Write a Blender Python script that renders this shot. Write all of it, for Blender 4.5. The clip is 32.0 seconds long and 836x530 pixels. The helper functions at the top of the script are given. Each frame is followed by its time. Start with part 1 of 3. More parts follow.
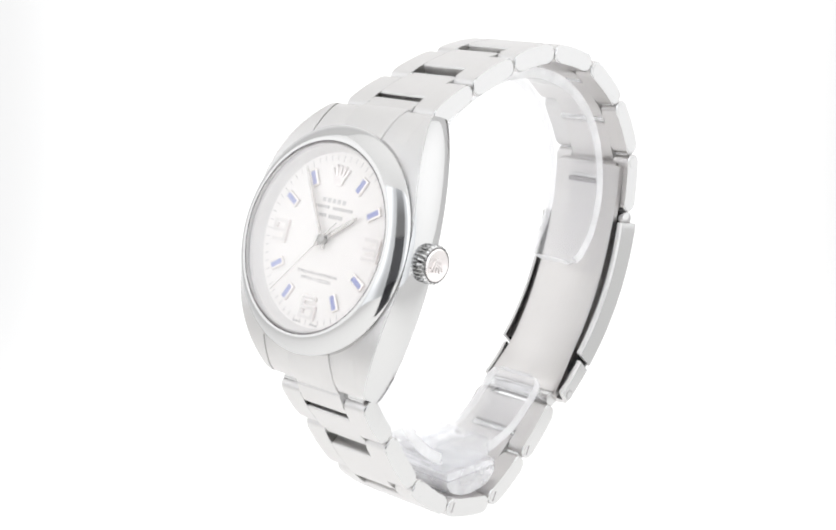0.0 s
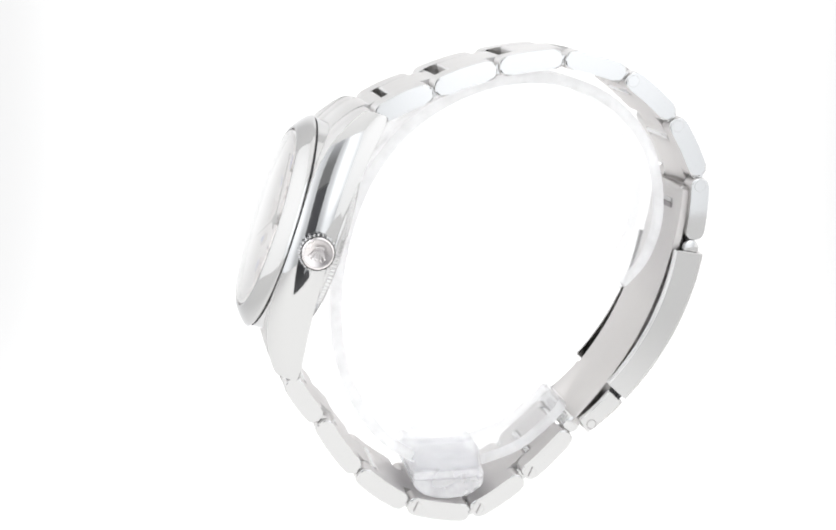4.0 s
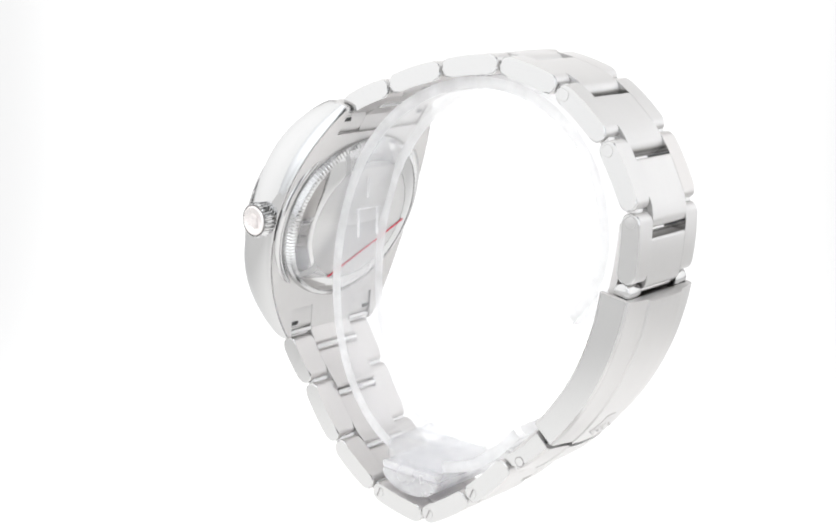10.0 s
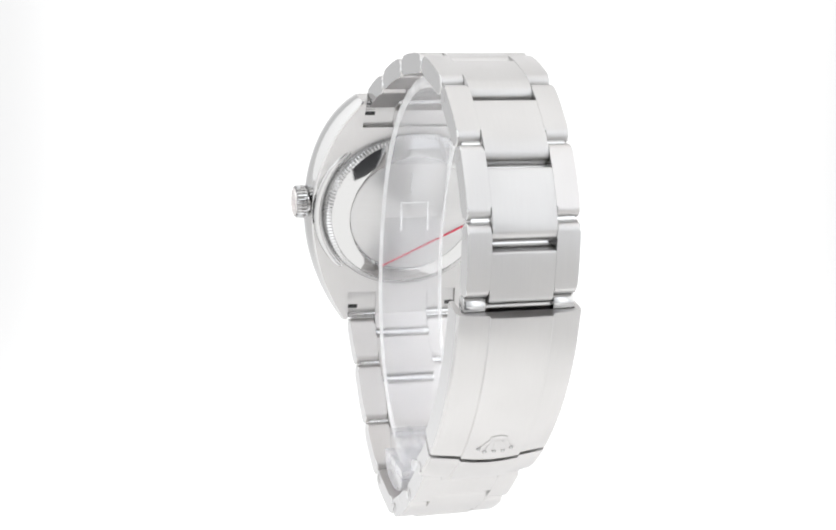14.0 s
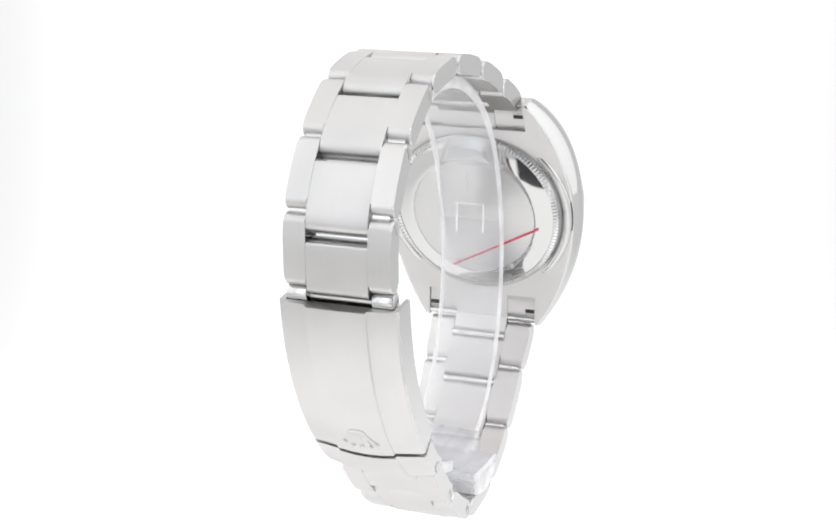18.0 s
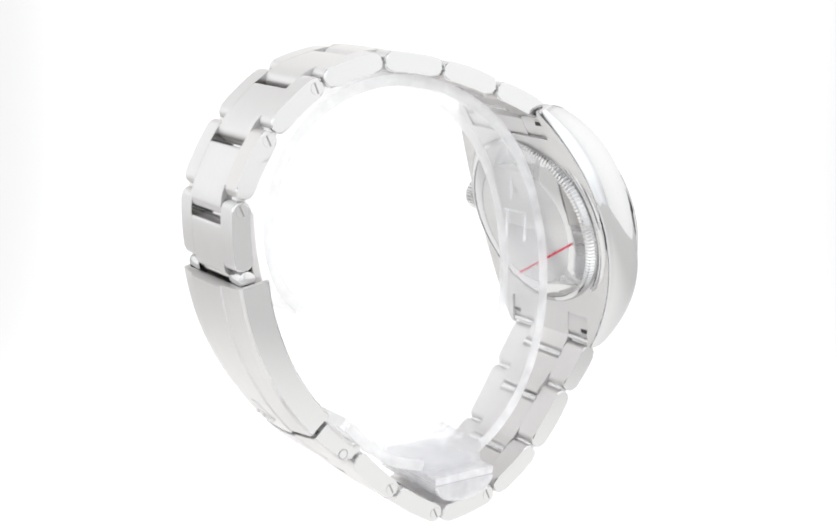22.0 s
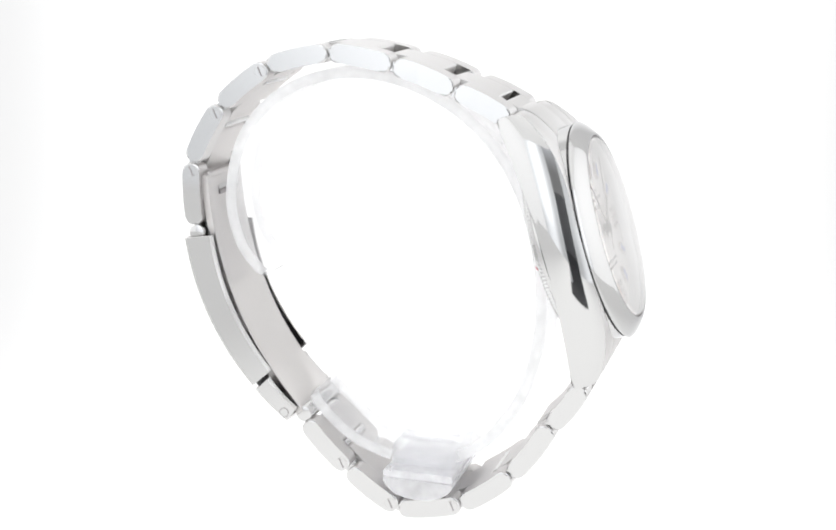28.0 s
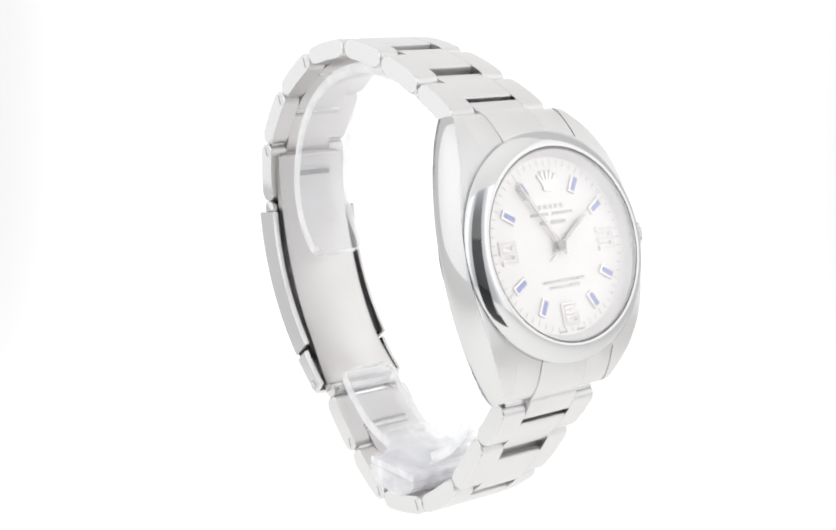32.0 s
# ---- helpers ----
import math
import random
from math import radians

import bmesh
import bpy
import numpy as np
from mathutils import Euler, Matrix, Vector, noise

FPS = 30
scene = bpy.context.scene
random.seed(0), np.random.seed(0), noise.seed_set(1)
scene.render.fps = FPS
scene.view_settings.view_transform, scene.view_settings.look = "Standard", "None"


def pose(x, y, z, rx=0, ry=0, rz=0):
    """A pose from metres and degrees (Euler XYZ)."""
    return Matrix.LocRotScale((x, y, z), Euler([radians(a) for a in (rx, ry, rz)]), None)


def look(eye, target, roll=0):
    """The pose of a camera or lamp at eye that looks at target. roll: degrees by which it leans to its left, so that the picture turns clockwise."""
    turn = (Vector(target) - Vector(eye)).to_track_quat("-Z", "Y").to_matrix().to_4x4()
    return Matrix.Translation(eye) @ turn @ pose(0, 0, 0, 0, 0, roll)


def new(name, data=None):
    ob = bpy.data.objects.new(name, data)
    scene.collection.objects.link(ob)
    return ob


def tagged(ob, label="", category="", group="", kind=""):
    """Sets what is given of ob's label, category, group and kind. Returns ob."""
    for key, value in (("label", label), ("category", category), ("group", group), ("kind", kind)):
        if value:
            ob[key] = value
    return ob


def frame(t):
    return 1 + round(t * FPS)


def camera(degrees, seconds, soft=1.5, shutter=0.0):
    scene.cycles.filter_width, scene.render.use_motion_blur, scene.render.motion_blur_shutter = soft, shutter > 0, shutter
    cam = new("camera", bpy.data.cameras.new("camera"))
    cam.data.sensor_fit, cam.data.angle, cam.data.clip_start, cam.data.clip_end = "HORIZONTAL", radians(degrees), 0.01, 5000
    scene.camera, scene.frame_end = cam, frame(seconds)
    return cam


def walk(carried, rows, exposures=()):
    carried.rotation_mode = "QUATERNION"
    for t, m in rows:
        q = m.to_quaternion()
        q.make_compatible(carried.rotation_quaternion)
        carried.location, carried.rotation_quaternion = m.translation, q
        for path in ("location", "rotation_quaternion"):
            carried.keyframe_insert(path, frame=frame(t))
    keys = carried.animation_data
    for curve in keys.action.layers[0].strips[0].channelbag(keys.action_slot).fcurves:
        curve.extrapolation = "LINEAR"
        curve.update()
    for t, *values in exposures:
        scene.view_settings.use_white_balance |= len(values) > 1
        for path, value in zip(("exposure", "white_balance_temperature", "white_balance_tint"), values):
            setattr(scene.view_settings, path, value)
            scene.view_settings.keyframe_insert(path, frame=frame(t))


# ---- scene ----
# One watch on a turntable inside a white light tent; the camera stands still.
MM = 0.001
LENS = 32.19
EYE = (-0.00358, -0.22418, 0.09113)
AIM = (-0.00358, 0.0, 0.03970)
cam = camera(LENS, 32.0, soft=2.0)
STAND = look(EYE, AIM, 1.21)
walk(cam, [(0.0, STAND), (32.0, STAND)])
scene.view_settings.exposure = 0.49

# ---- light ----
world = bpy.data.worlds.new("room")
world.use_nodes = True
scene.world = world
world.node_tree.nodes["Background"].inputs[0].default_value = (0.26, 0.262, 0.27, 1)
world.node_tree.nodes["Background"].inputs[1].default_value = 1.0


# ---- materials ----
def nodes_of(name):
    m = bpy.data.materials.new(name)
    m.use_nodes = True
    nt = m.node_tree
    return m, nt.nodes, nt.links, nt.nodes["Principled BSDF"]


def steel(name, rough, brushed, tint=(0.60, 0.597, 0.592), axis=0):
    """Stainless steel; brushed: how deep the long grain is, 0 for a polished face."""
    m, nd, ln, b = nodes_of(name)
    b.inputs["Metallic"].default_value = 1.0
    b.inputs["Base Color"].default_value = (*tint, 1)
    b.inputs["Specular Tint"].default_value = (0.80, 0.80, 0.81, 1)
    co = nd.new("ShaderNodeTexCoord")
    smudge = nd.new("ShaderNodeTexNoise")
    smudge.inputs["Scale"].default_value = 160
    smudge.inputs["Detail"].default_value = 4
    ln.new(co.outputs["Object"], smudge.inputs["Vector"])
    ramp = nd.new("ShaderNodeMapRange")
    ramp.inputs["To Min"].default_value = rough * 0.8
    ramp.inputs["To Max"].default_value = rough * 1.25
    ln.new(smudge.outputs["Fac"], ramp.inputs["Value"])
    ln.new(ramp.outputs["Result"], b.inputs["Roughness"])
    if brushed:
        mp = nd.new("ShaderNodeMapping")
        s = [260.0, 260.0, 260.0]
        s[axis] = 15000.0
        mp.inputs["Scale"].default_value = s
        ln.new(co.outputs["Object"], mp.inputs["Vector"])
        grain = nd.new("ShaderNodeTexNoise")
        grain.inputs["Scale"].default_value = 1.0
        grain.inputs["Detail"].default_value = 3
        ln.new(mp.outputs["Vector"], grain.inputs["Vector"])
        bump = nd.new("ShaderNodeBump")
        bump.inputs["Strength"].default_value = brushed
        bump.inputs["Distance"].default_value = 0.00002
        ln.new(grain.outputs["Fac"], bump.inputs["Height"])
        ln.new(bump.outputs["Normal"], b.inputs["Normal"])
        lay = nd.new("ShaderNodeTangent")
        lay.direction_type, lay.axis = "RADIAL", "XYZ"[axis]
        ln.new(lay.outputs["Tangent"], b.inputs["Tangent"])
        b.inputs["Anisotropic"].default_value = 0.9
        b.inputs["Anisotropic Rotation"].default_value = 0.25
        mix = nd.new("ShaderNodeMapRange")
        mix.inputs["To Min"].default_value = 0.965
        mix.inputs["To Max"].default_value = 1.035
        ln.new(grain.outputs["Fac"], mix.inputs["Value"])
        mul = nd.new("ShaderNodeVectorMath")
        mul.operation = "SCALE"
        mul.inputs[0].default_value = tint
        ln.new(mix.outputs["Result"], mul.inputs["Scale"])
        ln.new(mul.outputs["Vector"], b.inputs["Base Color"])
    return m


def paint(name, col, rough=0.5, metal=0.0, vary=0.04, scale=900):
    m, nd, ln, b = nodes_of(name)
    b.inputs["Roughness"].default_value = rough
    b.inputs["Metallic"].default_value = metal
    co = nd.new("ShaderNodeTexCoord")
    n = nd.new("ShaderNodeTexNoise")
    n.inputs["Scale"].default_value = scale
    n.inputs["Detail"].default_value = 5
    ln.new(co.outputs["Object"], n.inputs["Vector"])
    r = nd.new("ShaderNodeMapRange")
    r.inputs["To Min"].default_value = 1 - vary
    r.inputs["To Max"].default_value = 1 + vary
    ln.new(n.outputs["Fac"], r.inputs["Value"])
    mul = nd.new("ShaderNodeVectorMath")
    mul.operation = "SCALE"
    mul.inputs[0].default_value = col
    ln.new(r.outputs["Result"], mul.inputs["Scale"])
    ln.new(mul.outputs["Vector"], b.inputs["Base Color"])
    return m


def clear(name, ior, frost, tint=(1, 1, 1), rough=0.04, inner=0.0, streak=0.15):
    """Thin clear acrylic: see-through, gloss by Fresnel; frost: share of white diffuse, for milky plastic and for light
    caught at edges; inner: surface gloss added for light thrown back inside a block.
    """
    m, nd, ln, b = nodes_of(name)
    nd.remove(b)
    tr, gl, fr, mx, df, tl, milk, mix = (nd.new("ShaderNode" + k) for k in (
        "BsdfTransparent", "BsdfGlossy", "LayerWeight", "MixShader", "BsdfDiffuse", "BsdfTranslucent", "MixShader", "MixShader"))
    tr.inputs["Color"].default_value = (0.985, 0.985, 0.99, 1)
    gl.inputs["Roughness"].default_value = rough
    fr.inputs["Blend"].default_value = 0.5
    steep, share = nd.new("ShaderNodeMath"), nd.new("ShaderNodeMapRange")
    steep.operation = "POWER"
    steep.inputs[1].default_value = 4.0
    ln.new(fr.outputs["Facing"], steep.inputs[0])
    share.inputs["To Min"].default_value = ((ior - 1) / (ior + 1)) ** 2 + inner
    share.inputs["To Max"].default_value = 0.8
    ln.new(steep.outputs[0], share.inputs["Value"])
    ln.new(share.outputs["Result"], mx.inputs[0])
    ln.new(tr.outputs[0], mx.inputs[1])
    ln.new(gl.outputs[0], mx.inputs[2])
    for d in (df, tl):
        d.inputs["Color"].default_value = (*[0.93 * c for c in tint], 1)
    milk.inputs[0].default_value = 0.5
    ln.new(df.outputs[0], milk.inputs[1])
    ln.new(tl.outputs[0], milk.inputs[2])
    co, n, r = (nd.new("ShaderNode" + k) for k in ("TexCoord", "TexNoise", "MapRange"))
    n.inputs["Scale"].default_value = 220
    n.inputs["Detail"].default_value = 3
    ln.new(co.outputs["Object"], n.inputs["Vector"])
    for k, v in (("From Min", 0.3), ("From Max", 0.7), ("To Min", frost * (1 - streak)), ("To Max", min(1.0, frost * (1 + streak)))):
        r.inputs[k].default_value = v
    ln.new(n.outputs["Fac"], r.inputs["Value"])
    ln.new(r.outputs["Result"], mix.inputs[0])
    ln.new(mx.outputs[0], mix.inputs[1])
    ln.new(milk.outputs[0], mix.inputs[2])
    ln.new(mix.outputs[0], nd["Material Output"].inputs["Surface"])
    return m


def coated(name, ior):
    """Clear cover glass: what lies under it shows through, gloss by Fresnel."""
    m, nd, ln, b = nodes_of(name)
    nd.remove(b)
    tr, gl, fr, mx = (nd.new("ShaderNode" + k) for k in ("BsdfTransparent", "BsdfGlossy", "LayerWeight", "MixShader"))
    tr.inputs["Color"].default_value = (0.985, 0.985, 0.985, 1)
    gl.inputs["Roughness"].default_value = 0.03
    fr.inputs["Blend"].default_value = 0.5
    steep, share = nd.new("ShaderNodeMath"), nd.new("ShaderNodeMapRange")
    steep.operation = "POWER"
    steep.inputs[1].default_value = 1.55
    ln.new(fr.outputs["Facing"], steep.inputs[0])
    share.inputs["To Min"].default_value = ((ior - 1) / (ior + 1)) ** 2
    ln.new(steep.outputs[0], share.inputs["Value"])
    ln.new(share.outputs["Result"], mx.inputs[0])
    ln.new(tr.outputs[0], mx.inputs[1])
    ln.new(gl.outputs[0], mx.inputs[2])
    ln.new(mx.outputs[0], nd["Material Output"].inputs["Surface"])
    return m


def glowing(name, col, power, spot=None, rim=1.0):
    """A surface that emits by itself, no lamp behind it: painted brightest at spot, rim of that towards the edges."""
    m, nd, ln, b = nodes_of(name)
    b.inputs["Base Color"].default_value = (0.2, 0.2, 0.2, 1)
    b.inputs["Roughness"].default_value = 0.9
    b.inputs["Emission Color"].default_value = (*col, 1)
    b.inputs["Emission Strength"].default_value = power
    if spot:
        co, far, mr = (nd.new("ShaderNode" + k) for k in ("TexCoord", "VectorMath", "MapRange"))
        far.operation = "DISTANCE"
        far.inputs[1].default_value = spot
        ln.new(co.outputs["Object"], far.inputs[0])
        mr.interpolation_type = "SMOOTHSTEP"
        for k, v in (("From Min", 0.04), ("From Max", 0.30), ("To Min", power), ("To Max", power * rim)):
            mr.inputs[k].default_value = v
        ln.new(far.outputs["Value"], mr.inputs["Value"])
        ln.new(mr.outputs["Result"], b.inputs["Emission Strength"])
    return m


BRUSHED = steel("brushed_steel", 0.46, 0.2, tint=(0.70, 0.689, 0.68))
POLISHED = steel("polished_steel", 0.06, 0)
SATIN = steel("satin_steel", 0.4, 0.12, tint=(0.66, 0.655, 0.65), axis=1)
INNER = steel("plain_inner_steel", 0.34, 0.15, tint=(0.65, 0.632, 0.62))
DIAL = paint("silver_dial", (0.90, 0.866, 0.842), 0.42, 0.0, 0.02, 2500)
BLUE = paint("blue_enamel", (0.27, 0.30, 0.58), 0.35, 0.0, 0.05)
WHITEGOLD = steel("white_gold", 0.28, 0, tint=(0.84, 0.80, 0.785))
PRINT = paint("grey_print", (0.30, 0.28, 0.28), 0.6)
PALE = paint("pale_print", (0.50, 0.48, 0.47), 0.6)
FAINT = paint("faint_print", (0.62, 0.60, 0.59), 0.6)
REHAUT = paint("silver_rehaut", (0.84, 0.82, 0.81), 0.3, 0.25, 0.02)
HAND = steel("hand_metal", 0.25, 0, tint=(0.52, 0.49, 0.47))
HUB = steel("hub_metal", 0.3, 0, tint=(0.33, 0.32, 0.31))
FILL = paint("white_lume", (0.74, 0.71, 0.69), 0.6)
RED = paint("red_line", (0.62, 0.03, 0.07), 0.5)
# near-black for gaskets, seams and holes, and for shade painted into gaps
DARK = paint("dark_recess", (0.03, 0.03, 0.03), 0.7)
CRYSTAL = coated("sapphire", 1.65)
ACRYLIC = clear("acrylic", 1.45, 0.13, (1.05, 1.05, 1.06))
# white streaks and extra gloss stand for light inside the milky foot
MILKY = clear("milky_acrylic", 1.45, 0.30, (1.08, 1.075, 1.095), 0.16, 0.32, 0.45)
# white put into the colour for light gathered at the ring's edges
EDGE_WHITE = clear("acrylic_edge_white", 1.45, 0.68, (1.06, 1.06, 1.06), 0.15)
# tent walls glow by their own emission, hot spots painted in
LEFT_CLOTH = glowing("glow_left_cloth", (0.985, 0.99, 1.0), 0.94, (-0.25, -0.02, 0.2), 0.84)
SIDE_CLOTH = glowing("glow_side_cloth", (0.985, 0.99, 1.0), 0.98, (0.25, -0.02, 0.2), 0.82)
TOP_CLOTH = glowing("glow_top_cloth", (1.0, 1.0, 1.0), 0.78, (0.0, 0.06, 0.42), 0.85)
FRONT_CLOTH = glowing("glow_front_cloth", (0.93, 0.96, 1.0), 1.0)
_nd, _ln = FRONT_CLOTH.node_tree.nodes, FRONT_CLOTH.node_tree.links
# dimming painted into the emission: towards the opening, the table and the far corners
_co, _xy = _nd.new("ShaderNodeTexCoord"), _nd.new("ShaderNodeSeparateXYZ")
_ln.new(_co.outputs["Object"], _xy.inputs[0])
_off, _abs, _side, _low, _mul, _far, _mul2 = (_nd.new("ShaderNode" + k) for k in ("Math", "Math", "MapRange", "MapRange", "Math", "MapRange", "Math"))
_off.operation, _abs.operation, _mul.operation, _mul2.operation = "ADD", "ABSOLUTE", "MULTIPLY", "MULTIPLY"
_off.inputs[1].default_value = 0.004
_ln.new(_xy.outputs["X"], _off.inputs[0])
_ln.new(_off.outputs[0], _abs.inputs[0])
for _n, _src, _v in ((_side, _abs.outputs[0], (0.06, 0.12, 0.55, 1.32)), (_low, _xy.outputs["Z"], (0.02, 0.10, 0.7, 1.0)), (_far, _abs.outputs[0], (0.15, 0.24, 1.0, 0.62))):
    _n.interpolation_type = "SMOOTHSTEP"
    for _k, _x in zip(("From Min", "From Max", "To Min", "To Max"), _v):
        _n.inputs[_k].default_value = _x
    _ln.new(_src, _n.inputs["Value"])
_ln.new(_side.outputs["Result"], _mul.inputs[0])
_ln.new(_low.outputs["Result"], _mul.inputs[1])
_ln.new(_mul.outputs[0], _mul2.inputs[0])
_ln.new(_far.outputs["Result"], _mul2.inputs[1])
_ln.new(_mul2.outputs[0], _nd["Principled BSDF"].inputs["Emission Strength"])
# unseen panel added over the opening; its emission rises with height for grey reflections
RAMP_CLOTH = glowing("ramped_front_cloth", (0.88, 0.92, 1.0), 0.5)
_nd, _ln = RAMP_CLOTH.node_tree.nodes, RAMP_CLOTH.node_tree.links
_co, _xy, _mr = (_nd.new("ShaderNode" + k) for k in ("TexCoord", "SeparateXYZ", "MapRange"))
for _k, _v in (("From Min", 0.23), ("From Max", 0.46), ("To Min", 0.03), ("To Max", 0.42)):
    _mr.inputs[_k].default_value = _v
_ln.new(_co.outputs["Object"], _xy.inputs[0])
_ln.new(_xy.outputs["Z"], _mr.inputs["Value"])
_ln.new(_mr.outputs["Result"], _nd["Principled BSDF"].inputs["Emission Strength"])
SHEET = glowing("glow_sheet", (1.0, 1.0, 1.0), 1.0)
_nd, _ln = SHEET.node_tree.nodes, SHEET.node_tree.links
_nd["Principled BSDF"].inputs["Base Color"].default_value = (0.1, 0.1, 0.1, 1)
# round glow painted into the emission on the back wall, fading towards the corners and the table's sides
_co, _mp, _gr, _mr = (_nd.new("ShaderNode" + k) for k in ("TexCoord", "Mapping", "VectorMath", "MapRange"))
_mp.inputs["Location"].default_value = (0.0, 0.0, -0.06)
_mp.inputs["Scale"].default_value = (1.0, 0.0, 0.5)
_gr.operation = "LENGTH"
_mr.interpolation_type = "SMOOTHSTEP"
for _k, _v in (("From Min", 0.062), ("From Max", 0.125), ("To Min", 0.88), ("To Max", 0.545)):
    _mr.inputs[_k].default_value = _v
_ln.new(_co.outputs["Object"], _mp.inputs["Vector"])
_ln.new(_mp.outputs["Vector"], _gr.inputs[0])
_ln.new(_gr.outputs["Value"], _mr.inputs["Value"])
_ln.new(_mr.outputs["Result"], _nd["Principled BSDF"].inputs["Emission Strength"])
# unseen dark surfaces, added so the steel mirrors dark around the camera
DARK_BACKING = paint("dark_backing", (0.34, 0.34, 0.35), 0.9)
DARK_SLAB = paint("dark_slab", (0.10, 0.10, 0.105), 0.9)

# ---- mesh helpers; all shapes are in millimetres, z = 0 on the table ----
BASE = 39.7


def part(name, bm, mats, parent, label="", sharp=32, lift=True):
    if lift:
        bm.transform(Matrix.Translation((0, 0, BASE)))
    bm.transform(Matrix.Scale(MM, 4))
    bmesh.ops.recalc_face_normals(bm, faces=bm.faces)
    me = bpy.data.meshes.new(name)
    bm.to_mesh(me)
    bm.free()
    for m in (mats if isinstance(mats, (list, tuple)) else [mats]):
        me.materials.append(m)
    me.polygons.foreach_set("use_smooth", [True] * len(me.polygons))
    me.set_sharp_from_angle(angle=radians(sharp))
    ob = new(name, me)
    if parent:
        ob.parent = parent
    if label:
        tagged(ob, label)
    return ob


def lathe(profile, segs=96, closed=True):
    """Turn a profile of (radius, height) about z."""
    bm = bmesh.new()
    rings = []
    for k in range(segs):
        a = 2 * math.pi * k / segs
        rings.append([bm.verts.new((r * math.cos(a), r * math.sin(a), h)) for r, h in profile])
    n = len(profile)
    for k in range(segs):
        p, q = rings[k], rings[(k + 1) % segs]
        for i in range(n if closed else n - 1):
            j = (i + 1) % n
            bm.faces.new((p[i], p[j], q[j], q[i]))
    bmesh.ops.remove_doubles(bm, verts=bm.verts, dist=1e-4)
    return bm


def loft(sections, caps=True, bm=None):
    """Skin closed sections, all with the same count of points."""
    bm = bm or bmesh.new()
    rings = [[bm.verts.new(p) for p in s] for s in sections]
    n = len(rings[0])
    for a, b in zip(rings, rings[1:]):
        for i in range(n):
            j = (i + 1) % n
            bm.faces.new((a[i], a[j], b[j], b[i]))
    if caps:
        bm.faces.new(rings[0])
        bm.faces.new(rings[-1][::-1])
    return bm


def block(x0, x1, y0, y1, z0, z1, bevel=0.0, seg=2):
    bm = bmesh.new()
    bmesh.ops.create_cube(bm, size=1, matrix=Matrix.Translation(((x0 + x1) / 2, (y0 + y1) / 2, (z0 + z1) / 2))
                          @ Matrix.Diagonal((x1 - x0, y1 - y0, z1 - z0, 1)))
    if bevel:
        bmesh.ops.bevel(bm, geom=list(bm.edges), offset=bevel, segments=seg, profile=0.5, affect="EDGES")
    return bm


def rod(p, q, r, segs=16, bevel=0.0):
    p, q = Vector(p), Vector(q)
    bm = bmesh.new()
    bmesh.ops.create_cone(bm, cap_ends=True, segments=segs, radius1=r, radius2=r, depth=(q - p).length)
    if bevel:
        rim = [e for e in bm.edges if abs(e.verts[0].co.z - e.verts[1].co.z) < 1e-6]
        bmesh.ops.bevel(bm, geom=rim, offset=bevel, segments=2, profile=0.5, affect="EDGES")
    bm.transform(Matrix.Translation((p + q) / 2) @ (q - p).to_track_quat("Z", "Y").to_matrix().to_4x4())
    return bm


def merge(*bms):
    out = bms[0]
    for b in bms[1:]:
        me = bpy.data.meshes.new("tmp")
        b.to_mesh(me)
        out.from_mesh(me)
        bpy.data.meshes.remove(me)
        b.free()
    return out


def paint_faces(bm, index, test):
    bm.normal_update()
    for f in bm.faces:
        if test(f):
            f.material_index = index
    return bm


def arc3(p0, p1, p2, n):
    """n + 1 points on the circle through three points."""
    (ax, ay), (bx, by), (cx, cy) = p0, p1, p2
    d = 2 * (ax * (by - cy) + bx * (cy - ay) + cx * (ay - by))
    ux = ((ax * ax + ay * ay) * (by - cy) + (bx * bx + by * by) * (cy - ay) + (cx * cx + cy * cy) * (ay - by)) / d
    uy = ((ax * ax + ay * ay) * (cx - bx) + (bx * bx + by * by) * (ax - cx) + (cx * cx + cy * cy) * (bx - ax)) / d
    r = math.hypot(ax - ux, ay - uy)
    a0, a2 = math.atan2(ay - uy, ax - ux), math.atan2(cy - uy, cx - ux)
    a2 = a0 + (a2 - a0 + math.pi) % (2 * math.pi) - math.pi
    return [(ux + r * math.cos(a0 + (a2 - a0) * i / n), uy + r * math.sin(a0 + (a2 - a0) * i / n)) for i in range(n + 1)]


def spline(points, per):
    """A smooth line through a few control points."""
    pts = [Vector(p) for p in points]
    pts = [2 * pts[0] - pts[1]] + pts + [2 * pts[-1] - pts[-2]]
    out = []
    for i in range(1, len(pts) - 2):
        p0, p1, p2, p3 = pts[i - 1:i + 3]
        for k in range(per):
            t = k / per
            out.append(0.5 * (2 * p1 + (p2 - p0) * t + (2 * p0 - 5 * p1 + 4 * p2 - p3) * t * t + (3 * p1 - p0 - 3 * p2 + p3) * t ** 3))
    return out + [pts[-2]]


